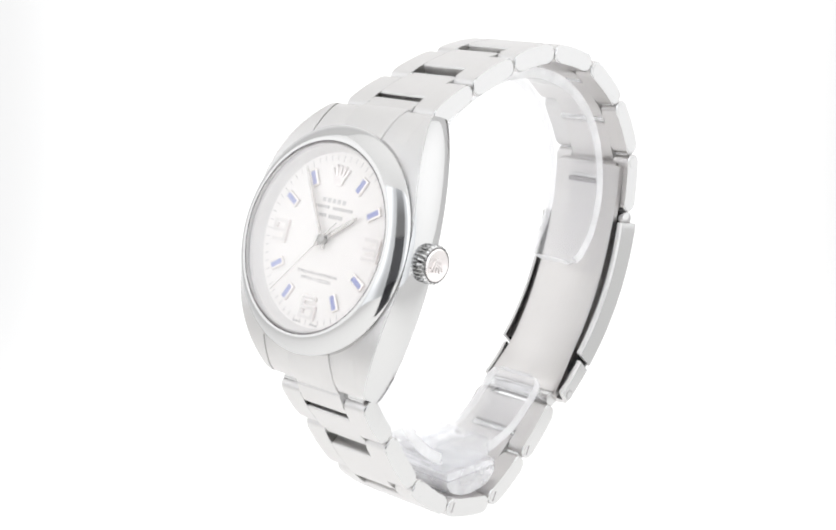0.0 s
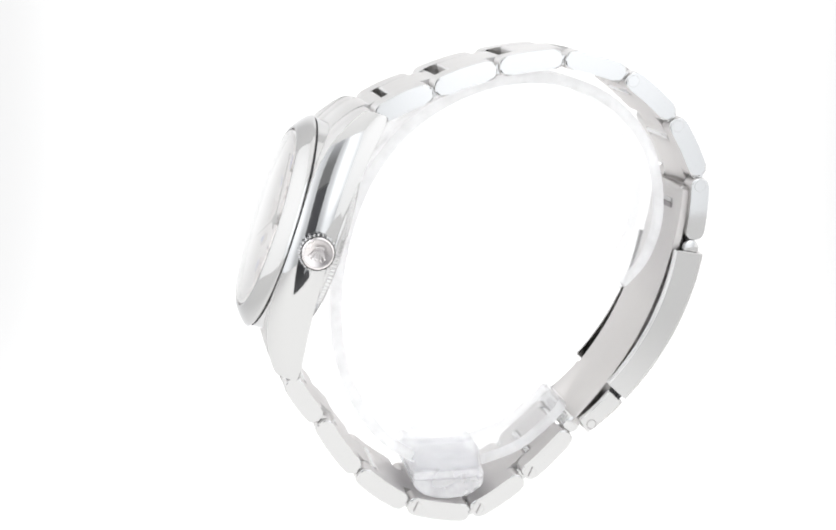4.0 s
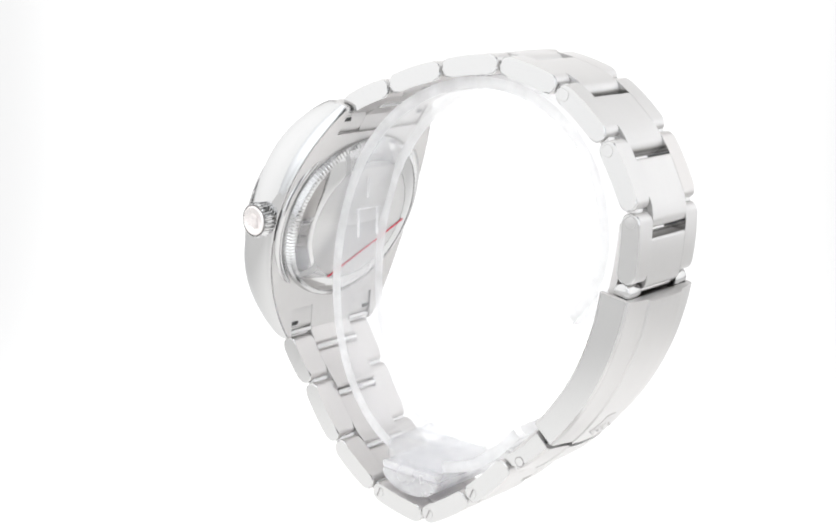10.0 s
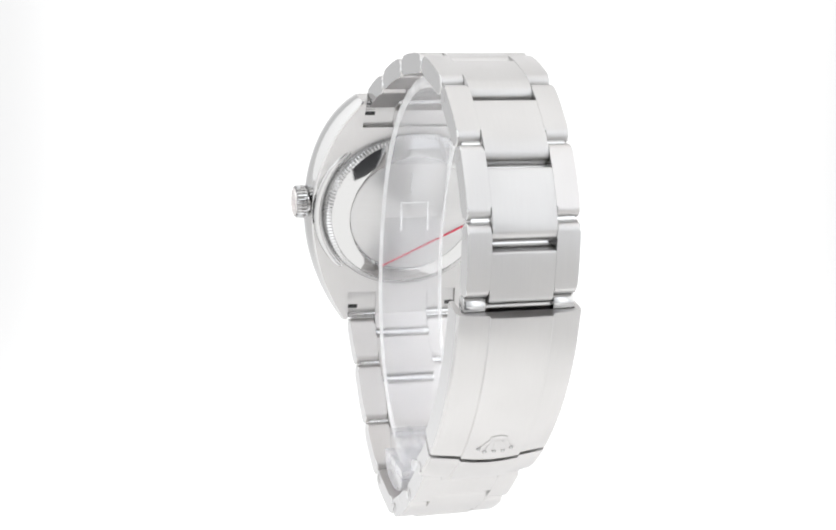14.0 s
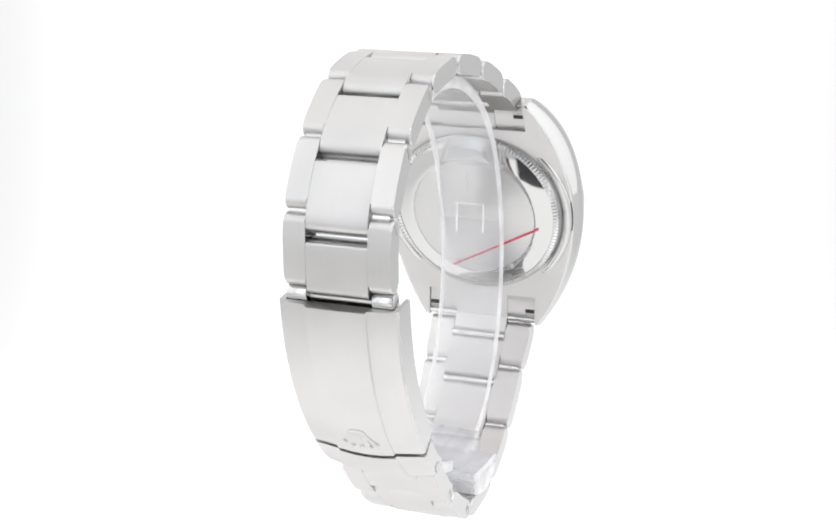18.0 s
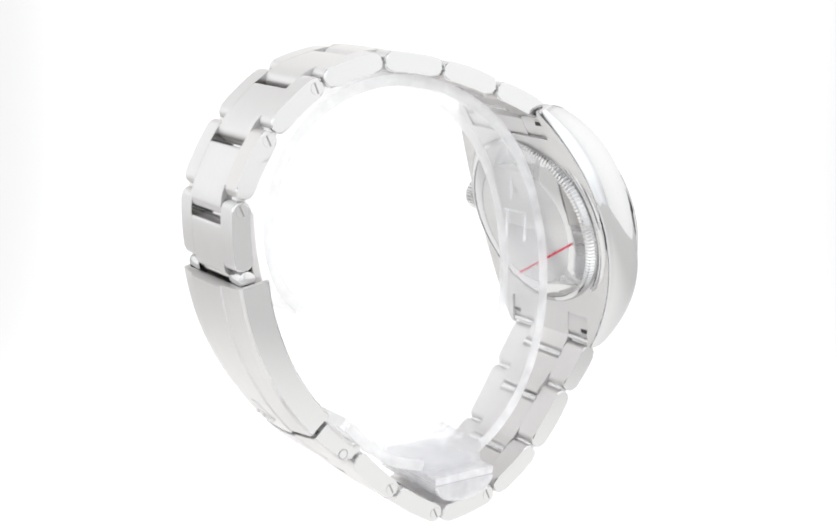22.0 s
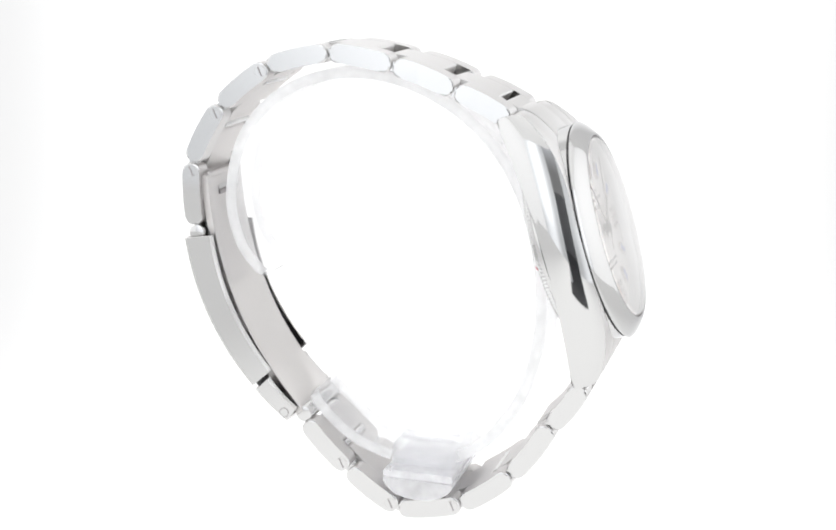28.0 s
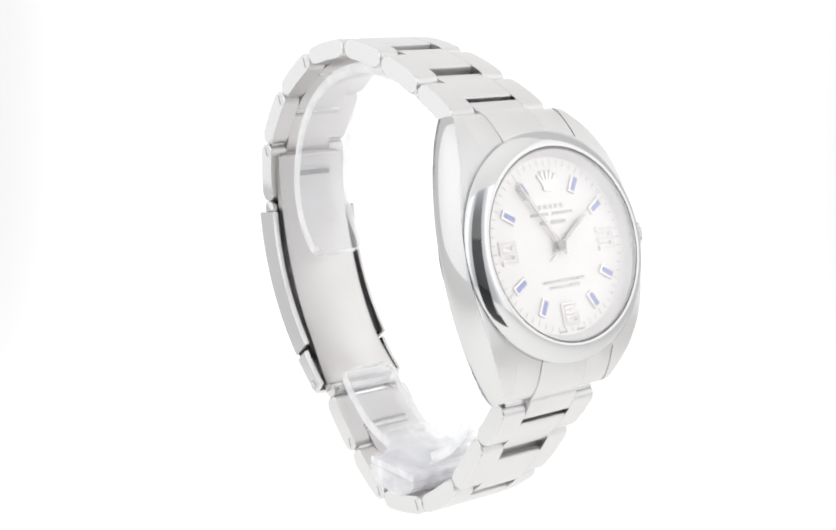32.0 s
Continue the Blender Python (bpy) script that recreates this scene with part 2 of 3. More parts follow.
# ---- setting: table, tent, dark room in front ----
def setting():
    # white sheet, flat under the watch, bent up into the back wall
    prof = [(-86.0, 0.0), (60.0, 0.0)]
    for i in range(1, 17):
        a = radians(90 * i / 16)
        prof.append((60 + 120 * math.sin(a), 120 * (1 - math.cos(a))))
    prof.append((180.0, 418.0))
    prof = [(y, z - 1.1) for y, z in prof]
    under = [(y + (4 if z > 100 else 1.5), z - (0 if z > 100 else 4)) for y, z in prof[::-1]]
    ring = prof + under
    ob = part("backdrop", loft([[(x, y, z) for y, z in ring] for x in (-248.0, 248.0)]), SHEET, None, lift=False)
    tagged(ob, "seamless white sheet with its own painted glow, curving up behind the watch", "backdrop", kind="structure")
    # unseen glowing aprons, added so the steel mirrors white beside the camera
    for far, near, tip in ((-248, -44, -17), (248, 37, 30)):
        ring = [(far, -86.2), (tip, -86.2), (near, -214.0), (far, -214.0)]
        ob = part("glow_apron", loft([[(x, y, z) for x, y in ring] for z in (-5.1, -1.1)]), SHEET, None, lift=False)
        tagged(ob, "unseen glowing sheet added beside the camera", "backdrop", kind="structure")
    tagged(part("floor", block(-700, 700, -900, 420, -65, -45), DARK_SLAB, None, lift=False),
           "unseen dark slab added under and before the white sheet", "floor", kind="structure")
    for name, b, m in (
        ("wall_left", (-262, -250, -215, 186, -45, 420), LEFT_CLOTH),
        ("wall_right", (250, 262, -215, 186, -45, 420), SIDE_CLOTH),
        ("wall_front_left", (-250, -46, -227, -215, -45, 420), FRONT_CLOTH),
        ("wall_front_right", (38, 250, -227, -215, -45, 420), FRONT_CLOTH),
        ("wall_front_top", (-46, 38, -227, -215, 150, 420), RAMP_CLOTH),
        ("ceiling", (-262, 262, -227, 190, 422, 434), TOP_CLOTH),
        ("wall_dark", (-700, 700, -900, -880, -45, 600), DARK_BACKING),
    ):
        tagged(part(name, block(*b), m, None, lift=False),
               "self-glowing white cloth of the light tent" if m is not DARK_BACKING else "unseen dark backing added behind the camera",
               "tent" if m is not DARK_BACKING else "curtain", kind="structure")


setting()

# ---- the watch ----
watch = tagged(new("wristwatch"), "brushed steel wristwatch with silver dial, closed round a holder", "watch")
DIAL_C = Vector((0.3, -26.04, 7.96))
LEAN = radians(18.3)
CASE = Matrix.Translation(DIAL_C) @ Matrix((
    (1, 0, 0, 0), (0, math.sin(LEAN), -math.cos(LEAN), 0), (0, math.cos(LEAN), math.sin(LEAN), 0), (0, 0, 0, 1)))


SUNK = Matrix.Translation((0.4, 0.0, -0.5))


def cased(bm):
    """From case space (x to 3 o'clock, y to 12 o'clock, z out of the dial) to the watch."""
    bm.transform(CASE)
    return bm


def half_width(u):
    return 17.5 * math.sqrt(1 - (u / 26.2) ** 2) + 0.25 * (u / 21.5) ** 4


def lug_top(u):
    return -0.55 - 5.6 * max(0.0, (abs(u) - 5) / 16.5) ** 2.7


def lug_under(u):
    return -6.6 - 3.1 * (abs(u) / 21.5) ** 2


def case_section(u, xin, shrink=0.0):
    """Half of a cut across the case: underside, rounded polished flank, brushed top."""
    w, t, b = half_width(u), lug_top(u) - shrink, lug_under(u) + shrink * 0.6
    h = t - b
    e = w + h / radians(58) * math.log(math.cos(radians(-26.4)))
    s = [(xin, b), (e - 0.9, b), (e - 0.42, b + 0.02), (e - 0.18, b + 0.1), (e - 0.05, b + 0.28)]
    for k in range(13):
        k = 0.08 + 0.0766 * k
        turn = radians(-31 + 58 * k)
        s.append((w + h / radians(58) * math.log(math.cos(turn)), b + h * k))
    s += [(s[-1][0] - 0.06, t - 0.02), (s[-1][0] - 0.16, t), (xin, t)]
    return [(x, u, n) for x, n in s]


def build_case():
    cuts = [(-21.0, 9.65, 0.9), (-20.85, 9.65, 0.4), (-20.6, 9.65, 0.12), (-20.2, 9.65, 0.0), (-19.2, 9.65, 0.0), (-18.0, 9.65, 0.0), (-16.8, 9.65, 0.0), (-15.8, 9.65, 0.0), (-15.8, 0.0, 0.0)]
    half = cuts + [(-15.8 + 31.6 * i / 24, 0.0, 0.0) for i in range(1, 24)] + [(-u, x, k) for u, x, k in cuts[::-1]]
    right = loft([case_section(*c) for c in half])
    left = right.copy()
    left.transform(Matrix.Diagonal((-1, 1, 1, 1)))
    bm = merge(right, left)
    bmesh.ops.remove_doubles(bm, verts=bm.verts, dist=1e-4)
    bmesh.ops.delete(bm, geom=[f for f in bm.faces if all(abs(v.co.x) < 1e-4 for v in f.verts)], context="FACES")
    bmesh.ops.recalc_face_normals(bm, faces=bm.faces)
    paint_faces(bm, 1, lambda f: all(abs(v.co.x) > half_width(v.co.y) - 1.25 for v in f.verts) and abs(f.normal.x) > 0.15)
    case = part("case", cased(bm), [BRUSHED, POLISHED], watch, "brushed steel case with polished flanks", sharp=24)
    # spring bar holes on the inside of the lugs
    for side in (1, -1):
        for u in (19.2, -19.2):
            part("lug_hole", cased(rod((side * 9.58, u, -7.4), (side * 9.9, u, -7.4), 0.55)), DARK, case)
    # bezel: a smooth dome that falls to the case
    prof = [(14.1, 1.2), (14.12, 1.66), (14.22, 1.82), (14.42, 1.86), (14.8, 1.7), (15.2, 1.47), (15.6, 1.19), (16.0, 0.88), (16.4, 0.52), (16.75, 0.14),
            (16.92, -0.1), (16.97, -0.25), (16.85, -0.38), (14.1, -0.4)]
    part("bezel", cased(lathe(prof, 144)), POLISHED, watch, "smooth domed polished steel bezel", sharp=40)
    part("bezel_gasket", cased(lathe([(16.6, -0.73), (16.6, -0.36), (14.0, -0.36), (14.0, -0.73)], 96)), DARK, case)
    part("bezel_seat", cased(lathe([(16.72, -0.72), (16.72, -3.6), (15.0, -3.6), (15.0, -0.72)], 128)), POLISHED, case, "round polished seat of the bezel")
    part("crystal_gasket", cased(lathe([(13.97, 1.2), (13.97, 1.72), (14.09, 1.72), (14.09, 1.2)], 128)), PRINT, watch, "thin grey gasket ring round the crystal")
    # crystal
    part("crystal", cased(lathe([(0.0, 2.05), (13.45, 2.03), (13.75, 1.95), (13.95, 1.7), (13.95, 1.0)], 128, False)),
         CRYSTAL, watch, "clear flat sapphire crystal").visible_shadow = False
    # back
    back = part("case_back", cased(lathe([(16.45, -6.3), (16.45, -6.8), (16.32, -7.12), (16.0, -7.36), (15.6, -7.42), (15.25, -7.34), (15.05, -7.12), (14.95, -6.9),
                                          (13.6, -6.9), (13.6, -6.3)], 128)), POLISHED, watch, "steel screw back with fluted rim", sharp=50)
    part("back_seam", cased(lathe([(16.47, -6.55), (16.47, -6.63), (16.62, -6.63), (16.62, -6.55)], 128)), DARK, back, "thin dark seam round the back")
    rim = bmesh.new()
    prof = [(15.0, -6.9), (15.0, -7.2), (14.6, -8.25), (14.3, -8.5), (13.7, -8.6), (13.7, -7.0)]
    rings = []
    for k in range(584):
        a = 2 * math.pi * k / 584
        d = 0.2 if k % 4 in (1, 2) else 0.0
        rings.append([rim.verts.new(((r - d * (0, 1, 1, 0.8, 0, 0)[i]) * math.cos(a), (r - d * (0, 1, 1, 0.8, 0, 0)[i]) * math.sin(a), h + d * (0, 0, 0, 0.7, 0, 0)[i]))
                      for i, (r, h) in enumerate(prof)])
    for k in range(584):
        p, q = rings[k], rings[(k + 1) % 584]
        for i in range(6):
            rim.faces.new((p[i], p[(i + 1) % 6], q[(i + 1) % 6], q[i]))
    part("fluted_rim", cased(rim), POLISHED, back, sharp=20)
    part("polished_ring", cased(lathe([(13.8, -8.3), (13.7, -8.5), (13.1, -8.72), (12.2, -9.0), (11.4, -9.22), (10.8, -9.34), (10.66, -9.34), (10.66, -8.0), (13.8, -7.8)], 128)), POLISHED, back)
    part("back_disc", cased(lathe([(10.62, -9.3), (10.5, -9.36), (0.0, -9.4), (0.0, -8.4), (10.62, -8.4)], 96, False)), SATIN, back)
    a, b = Vector((4.4, -10.0, -9.42)), Vector((-11.3, -1.5, -9.42))
    d = (b - a).length
    bm = block(-d / 2, d / 2, -0.17, 0.17, -0.03, 0.03)
    bm.transform(Matrix.Translation((a + b) / 2) @ Matrix.Rotation(math.atan2(b.y - a.y, b.x - a.x), 4, "Z"))
    part("film_edge", cased(bm), RED, back, "thin red edge of a protective film")
    # crown, set in the flank at 3 o'clock
    n, prof = 26, [(2.1, 16.6), (2.6, 16.65), (2.78, 16.95), (2.78, 18.35), (2.5, 18.62)]
    bm = bmesh.new()
    rings = []
    for k in range(n * 4):
        a = 2 * math.pi * k / (n * 4)
        d = 0.36 if k % 4 in (2, 3) else 0.0
        rings.append([bm.verts.new((h, (r - (d if 0 < i < 4 else 0)) * math.cos(a), (r - (d if 0 < i < 4 else 0)) * math.sin(a))) for i, (r, h) in enumerate(prof)])
    for k in range(n * 4):
        p, q = rings[k], rings[(k + 1) % (n * 4)]
        for i in range(4):
            bm.faces.new((p[i], p[i + 1], q[i + 1], q[i]))
    bm.transform(Matrix.Translation((0.7, 0.1, -4.1)))
    crown = part("crown", cased(bm), POLISHED, watch, "fluted polished steel winding crown", sharp=25)
    bm = lathe([(0.0, 18.74), (1.75, 18.72), (1.9, 18.8), (2.12, 18.8), (2.34, 18.66), (2.4, 18.3), (0.0, 18.3)], 48, False)
    bm.transform(Matrix.Translation((0.7, 0.1, -4.1)) @ Matrix.Rotation(radians(90), 4, "Y"))
    part("crown_cap", cased(bm), WHITEGOLD, crown)
    bm = coronet(2.5, 0.12)
    bm.transform(Matrix.Translation((19.43, 0.1, -4.1)) @ Matrix(((0, 0, 1, 0), (1, 0, 0, 0), (0, 1, 0, 0), (0, 0, 0, 1))) @ Matrix.Rotation(radians(90), 4, "Z"))
    part("emblem", cased(bm), WHITEGOLD, crown, "small raised emblem")
    part("crown_tube", cased(rod((15.8, 0.1, -4.1), (17.6, 0.1, -4.1), 1.9, 32)), POLISHED, crown)


def coronet(size, thick):
    """A plain fan of five prongs with balls on an oval foot."""
    bits = []
    for k in range(5):
        a = radians(-34 + 17 * k)
        p = Vector((0.28 * size * math.sin(a), -0.22 * size, 0))
        ln = 0.62 * size * (1.0 if k in (1, 3) else 0.95 if k == 2 else 0.88)
        q = p + Vector((math.sin(a), math.cos(a), 0)) * ln
        side = Vector((math.cos(a), -math.sin(a), 0))
        w0, w1 = 0.075 * size, 0.035 * size
        bm = bmesh.new()
        lo = [p - side * w0, p + side * w0, q + side * w1, q - side * w1]
        bits.append(loft([[(v.x, v.y, 0) for v in lo], [(v.x, v.y, thick) for v in lo]], True, bm))
        ball = bmesh.new()
        bmesh.ops.create_uvsphere(ball, u_segments=10, v_segments=6, radius=0.065 * size)
        ball.transform(Matrix.Translation((q.x, q.y, thick * 0.5)))
        bits.append(ball)
    foot = lathe([(0.0, thick), (0.24 * size, thick), (0.27 * size, thick * 0.5), (0.27 * size, 0), (0, 0)], 24, False)
    foot.transform(Matrix.Translation((0, -0.30 * size, 0)) @ Matrix.Diagonal((1, 0.42, 1, 1)))
    bits.append(foot)
    return merge(*bits)


def letters(text, size, thick, align="CENTER", wide=1.0, grow=0.0):
    cu = bpy.data.curves.new("text", "FONT")
    cu.body, cu.size, cu.extrude, cu.align_x, cu.align_y = text, size, thick / 2, align, "CENTER"
    cu.resolution_u, cu.offset = 4, grow
    ob = bpy.data.objects.new("text", cu)
    scene.collection.objects.link(ob)
    me = bpy.data.meshes.new_from_object(ob.evaluated_get(bpy.context.evaluated_depsgraph_get()))
    bm = bmesh.new()
    bm.from_mesh(me)
    bpy.data.objects.remove(ob)
    bpy.data.meshes.remove(me)
    bm.transform(Matrix.Diagonal((wide, 1, 1, 1)))
    return bm


def put(bm, x, u, n=0.0, turn=0.0):
    bm.transform(Matrix.Translation((x, u, n)) @ Matrix.Rotation(radians(turn), 4, "Z"))
    return bm


def hand(length, tail, w0, w1, n, thick=0.14):
    s = [(-w0, -tail), (w0, -tail), (w0, length * 0.75), (w1, length), (-w1, length), (-w0, length * 0.75)]
    lo = [(x, y, n) for x, y in s]
    hi = [(x * 0.82, y, n + thick) for x, y in s]
    return loft([lo, hi])


def numeral(txt, inset, top):
    """A wide squared 3, 6 or 9 of flat strokes with rounded outer corners."""
    w, h, k = 1.6, 1.75, 0.74
    bars = [(-w, w, h - k, h), (-w, w, -k / 2, k / 2), (-w, w, -h, k - h)]
    bars += {"3": [(w - k, w, -h, h)],
             "6": [(-w, k - w, -h, h), (w - k, w, -h, k / 2)],
             "9": [(w - k, w, -h, h), (-w, k - w, -k / 2, h)]}[txt]
    if txt == "6":
        bars[0] = (-w, w - 0.25, h - k, h)
    if txt == "9":
        bars[2] = (0.25 - w, w, -h, k - h)
    bars = [(a + inset, b - inset, c + inset, d - inset) for a, b, c, d in bars]
    xs = sorted({round(v, 4) for b in bars for v in b[:2]})
    ys = sorted({round(v, 4) for b in bars for v in b[2:]})
    bm = bmesh.new()
    for x0, x1 in zip(xs, xs[1:]):
        for y0, y1 in zip(ys, ys[1:]):
            x, y = (x0 + x1) / 2, (y0 + y1) / 2
            if any(a < x < b and c < y < d for a, b, c, d in bars):
                bm.faces.new([bm.verts.new((u, v, 0.0)) for u, v in ((x0, y0), (x1, y0), (x1, y1), (x0, y1))])
    bmesh.ops.remove_doubles(bm, verts=bm.verts, dist=1e-4)
    grown = bmesh.ops.extrude_face_region(bm, geom=list(bm.faces))["geom"]
    for v in grown:
        if isinstance(v, bmesh.types.BMVert):
            v.co.z = top
    bmesh.ops.recalc_face_normals(bm, faces=bm.faces)
    upright = [e for e in bm.edges if abs(e.verts[0].co.z - e.verts[1].co.z) > 0.1 and len(e.link_faces) == 2 and e.calc_face_angle() > 1.0]
    bmesh.ops.bevel(bm, geom=upright, offset=0.22, segments=4, profile=0.5, affect="EDGES")
    return bm


def dialed(bm):
    """From the dial's own space, sunk under the crystal, to the watch."""
    bm.transform(SUNK)
    return cased(bm)


def build_dial():
    dial = part("dial", dialed(lathe([(0.0, 0.0), (13.1, 0.0), (13.1, -0.5), (0.0, -0.5)], 128, False)), DIAL, watch, "silvery white sunburst dial")
    part("rehaut", dialed(lathe([(12.95, -0.02), (13.3, 0.5), (13.7, 1.2), (13.75, 1.56), (14.3, 1.56), (14.3, -0.4), (12.95, -0.4)], 128)), REHAUT, watch,
         "sloping steel ring round the dial")
    for k in range(60):
        a = 6 * k
        long = 1.05 if k % 5 == 0 else 0.8
        bm = block(-0.045, 0.045, 12.6 - long, 12.6, 0.0, 0.02)
        bm.transform(Matrix.Rotation(radians(-a), 4, "Z"))
        part("minute_mark", dialed(bm), PALE, dial)
    for h in (1, 2, 4, 5, 7, 8, 10, 11):
        turn = Matrix.Rotation(radians(-30 * h), 4, "Z")
        bm = block(-0.66, 0.66, 8.55, 11.15, 0.0, 0.42, 0.09, 2)
        bm.transform(turn)
        ix = part("hour_index", dialed(bm), WHITEGOLD, dial, "polished bar with blue inlay")
        bm = block(-0.37, 0.37, 8.8, 10.9, 0.3, 0.46)
        bm.transform(turn)
        part("blue_inlay", dialed(bm), BLUE, ix)
    for txt, x, u in (("3", 9.6, 0.0), ("6", 0.0, -10.1), ("9", -9.6, 0.0)):
        nm = part("numeral", dialed(put(numeral(txt, 0.0, 0.36), x, u)), WHITEGOLD, dial, "raised polished square numeral " + txt)
        part("white_fill", dialed(put(numeral(txt, 0.15, 0.4), x, u)), FILL, nm)
    part("emblem", dialed(put(coronet(3.7, 0.3), 0.05, 9.5, 0.0)), WHITEGOLD, dial, "raised polished emblem at twelve")
    # brand and model lines as plain bars, the certificate lines as words
    x = -2.5
    for w in (0.82, 0.92, 0.78, 0.82, 0.86):
        part("brand_bar", dialed(block(x, x + w * 0.85, 5.45, 6.1, 0.0, 0.02)), FAINT, dial)
        x += w + 0.2
    for x0, x1, u0, u1 in ((-4.2, -0.6, 4.5, 4.95), (0.0, 4.2, 4.5, 4.95), (-2.6, -0.9, 3.25, 3.75), (-0.5, 2.5, 3.15, 3.75), (-2.6, -0.9, -12.55, -12.25), (0.9, 2.6, -12.55, -12.25)):
        n = max(3, int((x1 - x0) / 0.5))
        for i in range(n):
            a = x0 + (x1 - x0) * i / n
            part("print_bar", dialed(block(a, a + (x1 - x0) / n * 0.72, u0, u1, 0.0, 0.02)), PALE, dial)
    part("print_line", dialed(put(letters("SUPERLATIVE CHRONOMETER", 0.66, 0.02, wide=0.93), 0, -5.1, 0.01)), PRINT, dial)
    part("print_line", dialed(put(letters("OFFICIALLY CERTIFIED", 0.66, 0.02, wide=0.93), 0, -5.95, 0.01)), PRINT, dial)
    bm = hand(7.0, 1.6, 0.36, 0.2, 0.55)
    bm.transform(Matrix.Rotation(radians(-56), 4, "Z"))
    hh = part("hour_hand", dialed(bm), HAND, watch, "polished baton hour hand")
    bm = block(-0.13, 0.13, 1.8, 6.4, 0.62, 0.71)
    bm.transform(Matrix.Rotation(radians(-56), 4, "Z"))
    part("white_fill", dialed(bm), FILL, hh)
    bm = hand(11.6, 1.6, 0.27, 0.15, 0.8)
    bm.transform(Matrix.Rotation(radians(33), 4, "Z"))
    mh = part("minute_hand", dialed(bm), HAND, watch, "polished baton minute hand")
    bm = block(-0.12, 0.12, 2.0, 10.9, 0.87, 0.96)
    bm.transform(Matrix.Rotation(radians(33), 4, "Z"))
    part("white_fill", dialed(bm), FILL, mh)
    part("hub", dialed(lathe([(0.0, 1.25), (0.45, 1.22), (0.75, 1.1), (0.8, 0.3), (0.0, 0.3)], 32, False)), HUB, watch, "round polished hub in the dial centre")
    # second hand, a keyed part in its own space about the hub
    bm = merge(hand(11.8, 3.6, 0.075, 0.05, 1.0, 0.08), lathe([(0.0, 1.1), (0.5, 1.1), (0.5, 1.0), (0.0, 1.0)], 20, False))
    return part("second_hand", bm, HAND, watch, "thin steel second hand", lift=False)


# ---- bracelet ----
T = 2.9
OFF = 3.05


class Row:
    """The flat space of one link: s along the chain away from the case, o outwards."""
    def __init__(self, p, q, after=None, centre=(8.0, -2.0)):
        self.bend = 0.0
        self.p, self.q = Vector(p), Vector(q)
        self.d = (self.q - self.p).normalized()
        self.length = (self.q - self.p).length
        o = Vector((-self.d.y, self.d.x))
        mid = (self.p + self.q) / 2 - Vector(centre)
        self.o = o if o.dot(mid) > 0 else -o
        if after:
            e = (Vector(after) - self.q).normalized()
            self.bend = math.atan2(self.d.x * e.y - self.d.y * e.x, self.d.dot(e))

    def at(self, s, h):
        v = self.p + self.d * s + self.o * h
        if self.bend and s > self.length - 1.5:
            k = min(1.0, ((s - self.length + 1.5) / 3.6) ** 2)
            a = self.bend * 0.55 * k
            w = v - self.q
            v = self.q + Vector((w.x * math.cos(a) - w.y * math.sin(a), w.x * math.sin(a) + w.y * math.cos(a)))
        return v.x, v.y


def crown_of(s, length):
    return 0.38 * (1 - ((s - length / 2) / (length / 2)) ** 2)


def slab_profile(s0, s1, length, r_out, r_in, thick=T, sink=0.0, r_end=None):
    """Side outline of a link piece in (s, o): arched outside and inside, rounded ends."""
    pts = []
    n = 10
    r_end = r_end or r_out
    for i in range(n + 1):
        s = s0 + r_out + (s1 - s0 - r_out - r_end) * i / n
        pts.append((s, thick / 2 - sink + crown_of(s, length)))
    def corner(cx, cy, r, a0, a1):
        return [(cx + r * math.cos(radians(a0 + (a1 - a0) * k / 8)), cy + r * math.sin(radians(a0 + (a1 - a0) * k / 8))) for k in range(1, 9)]
    he, hs = crown_of(s1 - r_end, length), crown_of(s0 + r_out, length)
    ge, gs = crown_of(s1 - r_in, length) * 0.8, crown_of(s0 + r_in, length) * 0.8
    pts += corner(s1 - r_end, thick / 2 - sink + he - r_end, r_end, 90, 0)
    pts += corner(s1 - r_in, -thick / 2 + ge + r_in, r_in, 360, 270)
    for i in range(1, n):
        s = s1 - r_in - (s1 - s0 - 2 * r_in) * i / n
        pts.append((s, -thick / 2 + crown_of(s, length) * 0.8))
    pts += [(s0 + r_in, -thick / 2 + gs)] + corner(s0 + r_in, -thick / 2 + gs + r_in, r_in, 270, 180)
    pts += corner(s0 + r_out, thick / 2 - sink + hs - r_out, r_out, 180, 90)[:-1]
    return pts


def slab(row, prof, x0, x1, bevel=0.16, taper=(0.0, 0.0)):
    """Extrude an outline from x0 to x1; taper shifts the outer face along the link."""
    def wall(x, outer):
        out = []
        for s, h in prof:
            y, z = row.at(s, h)
            k = min(1.0, max(0.0, s / row.length))
            out.append((x + ((taper[0] + (taper[1] - taper[0]) * k) if outer else 0.0), y, z))
        return out
    bm = loft([wall(x0, False), wall(x1, True)])
    caps = [f for f in bm.faces if len(f.verts) == len(prof)]
    rim = list({e for f in caps for e in f.edges})
    bmesh.ops.bevel(bm, geom=rim, offset=bevel, segments=3, profile=0.5, affect="EDGES")
    bmesh.ops.recalc_face_normals(bm, faces=bm.faces)
    paint_faces(bm, 1, lambda f: abs(f.normal.x) > 0.3)
    return paint_faces(bm, 2, lambda f: f.normal.y * row.o.x + f.normal.z * row.o.y < -0.5 and abs(f.normal.x) < 0.3)


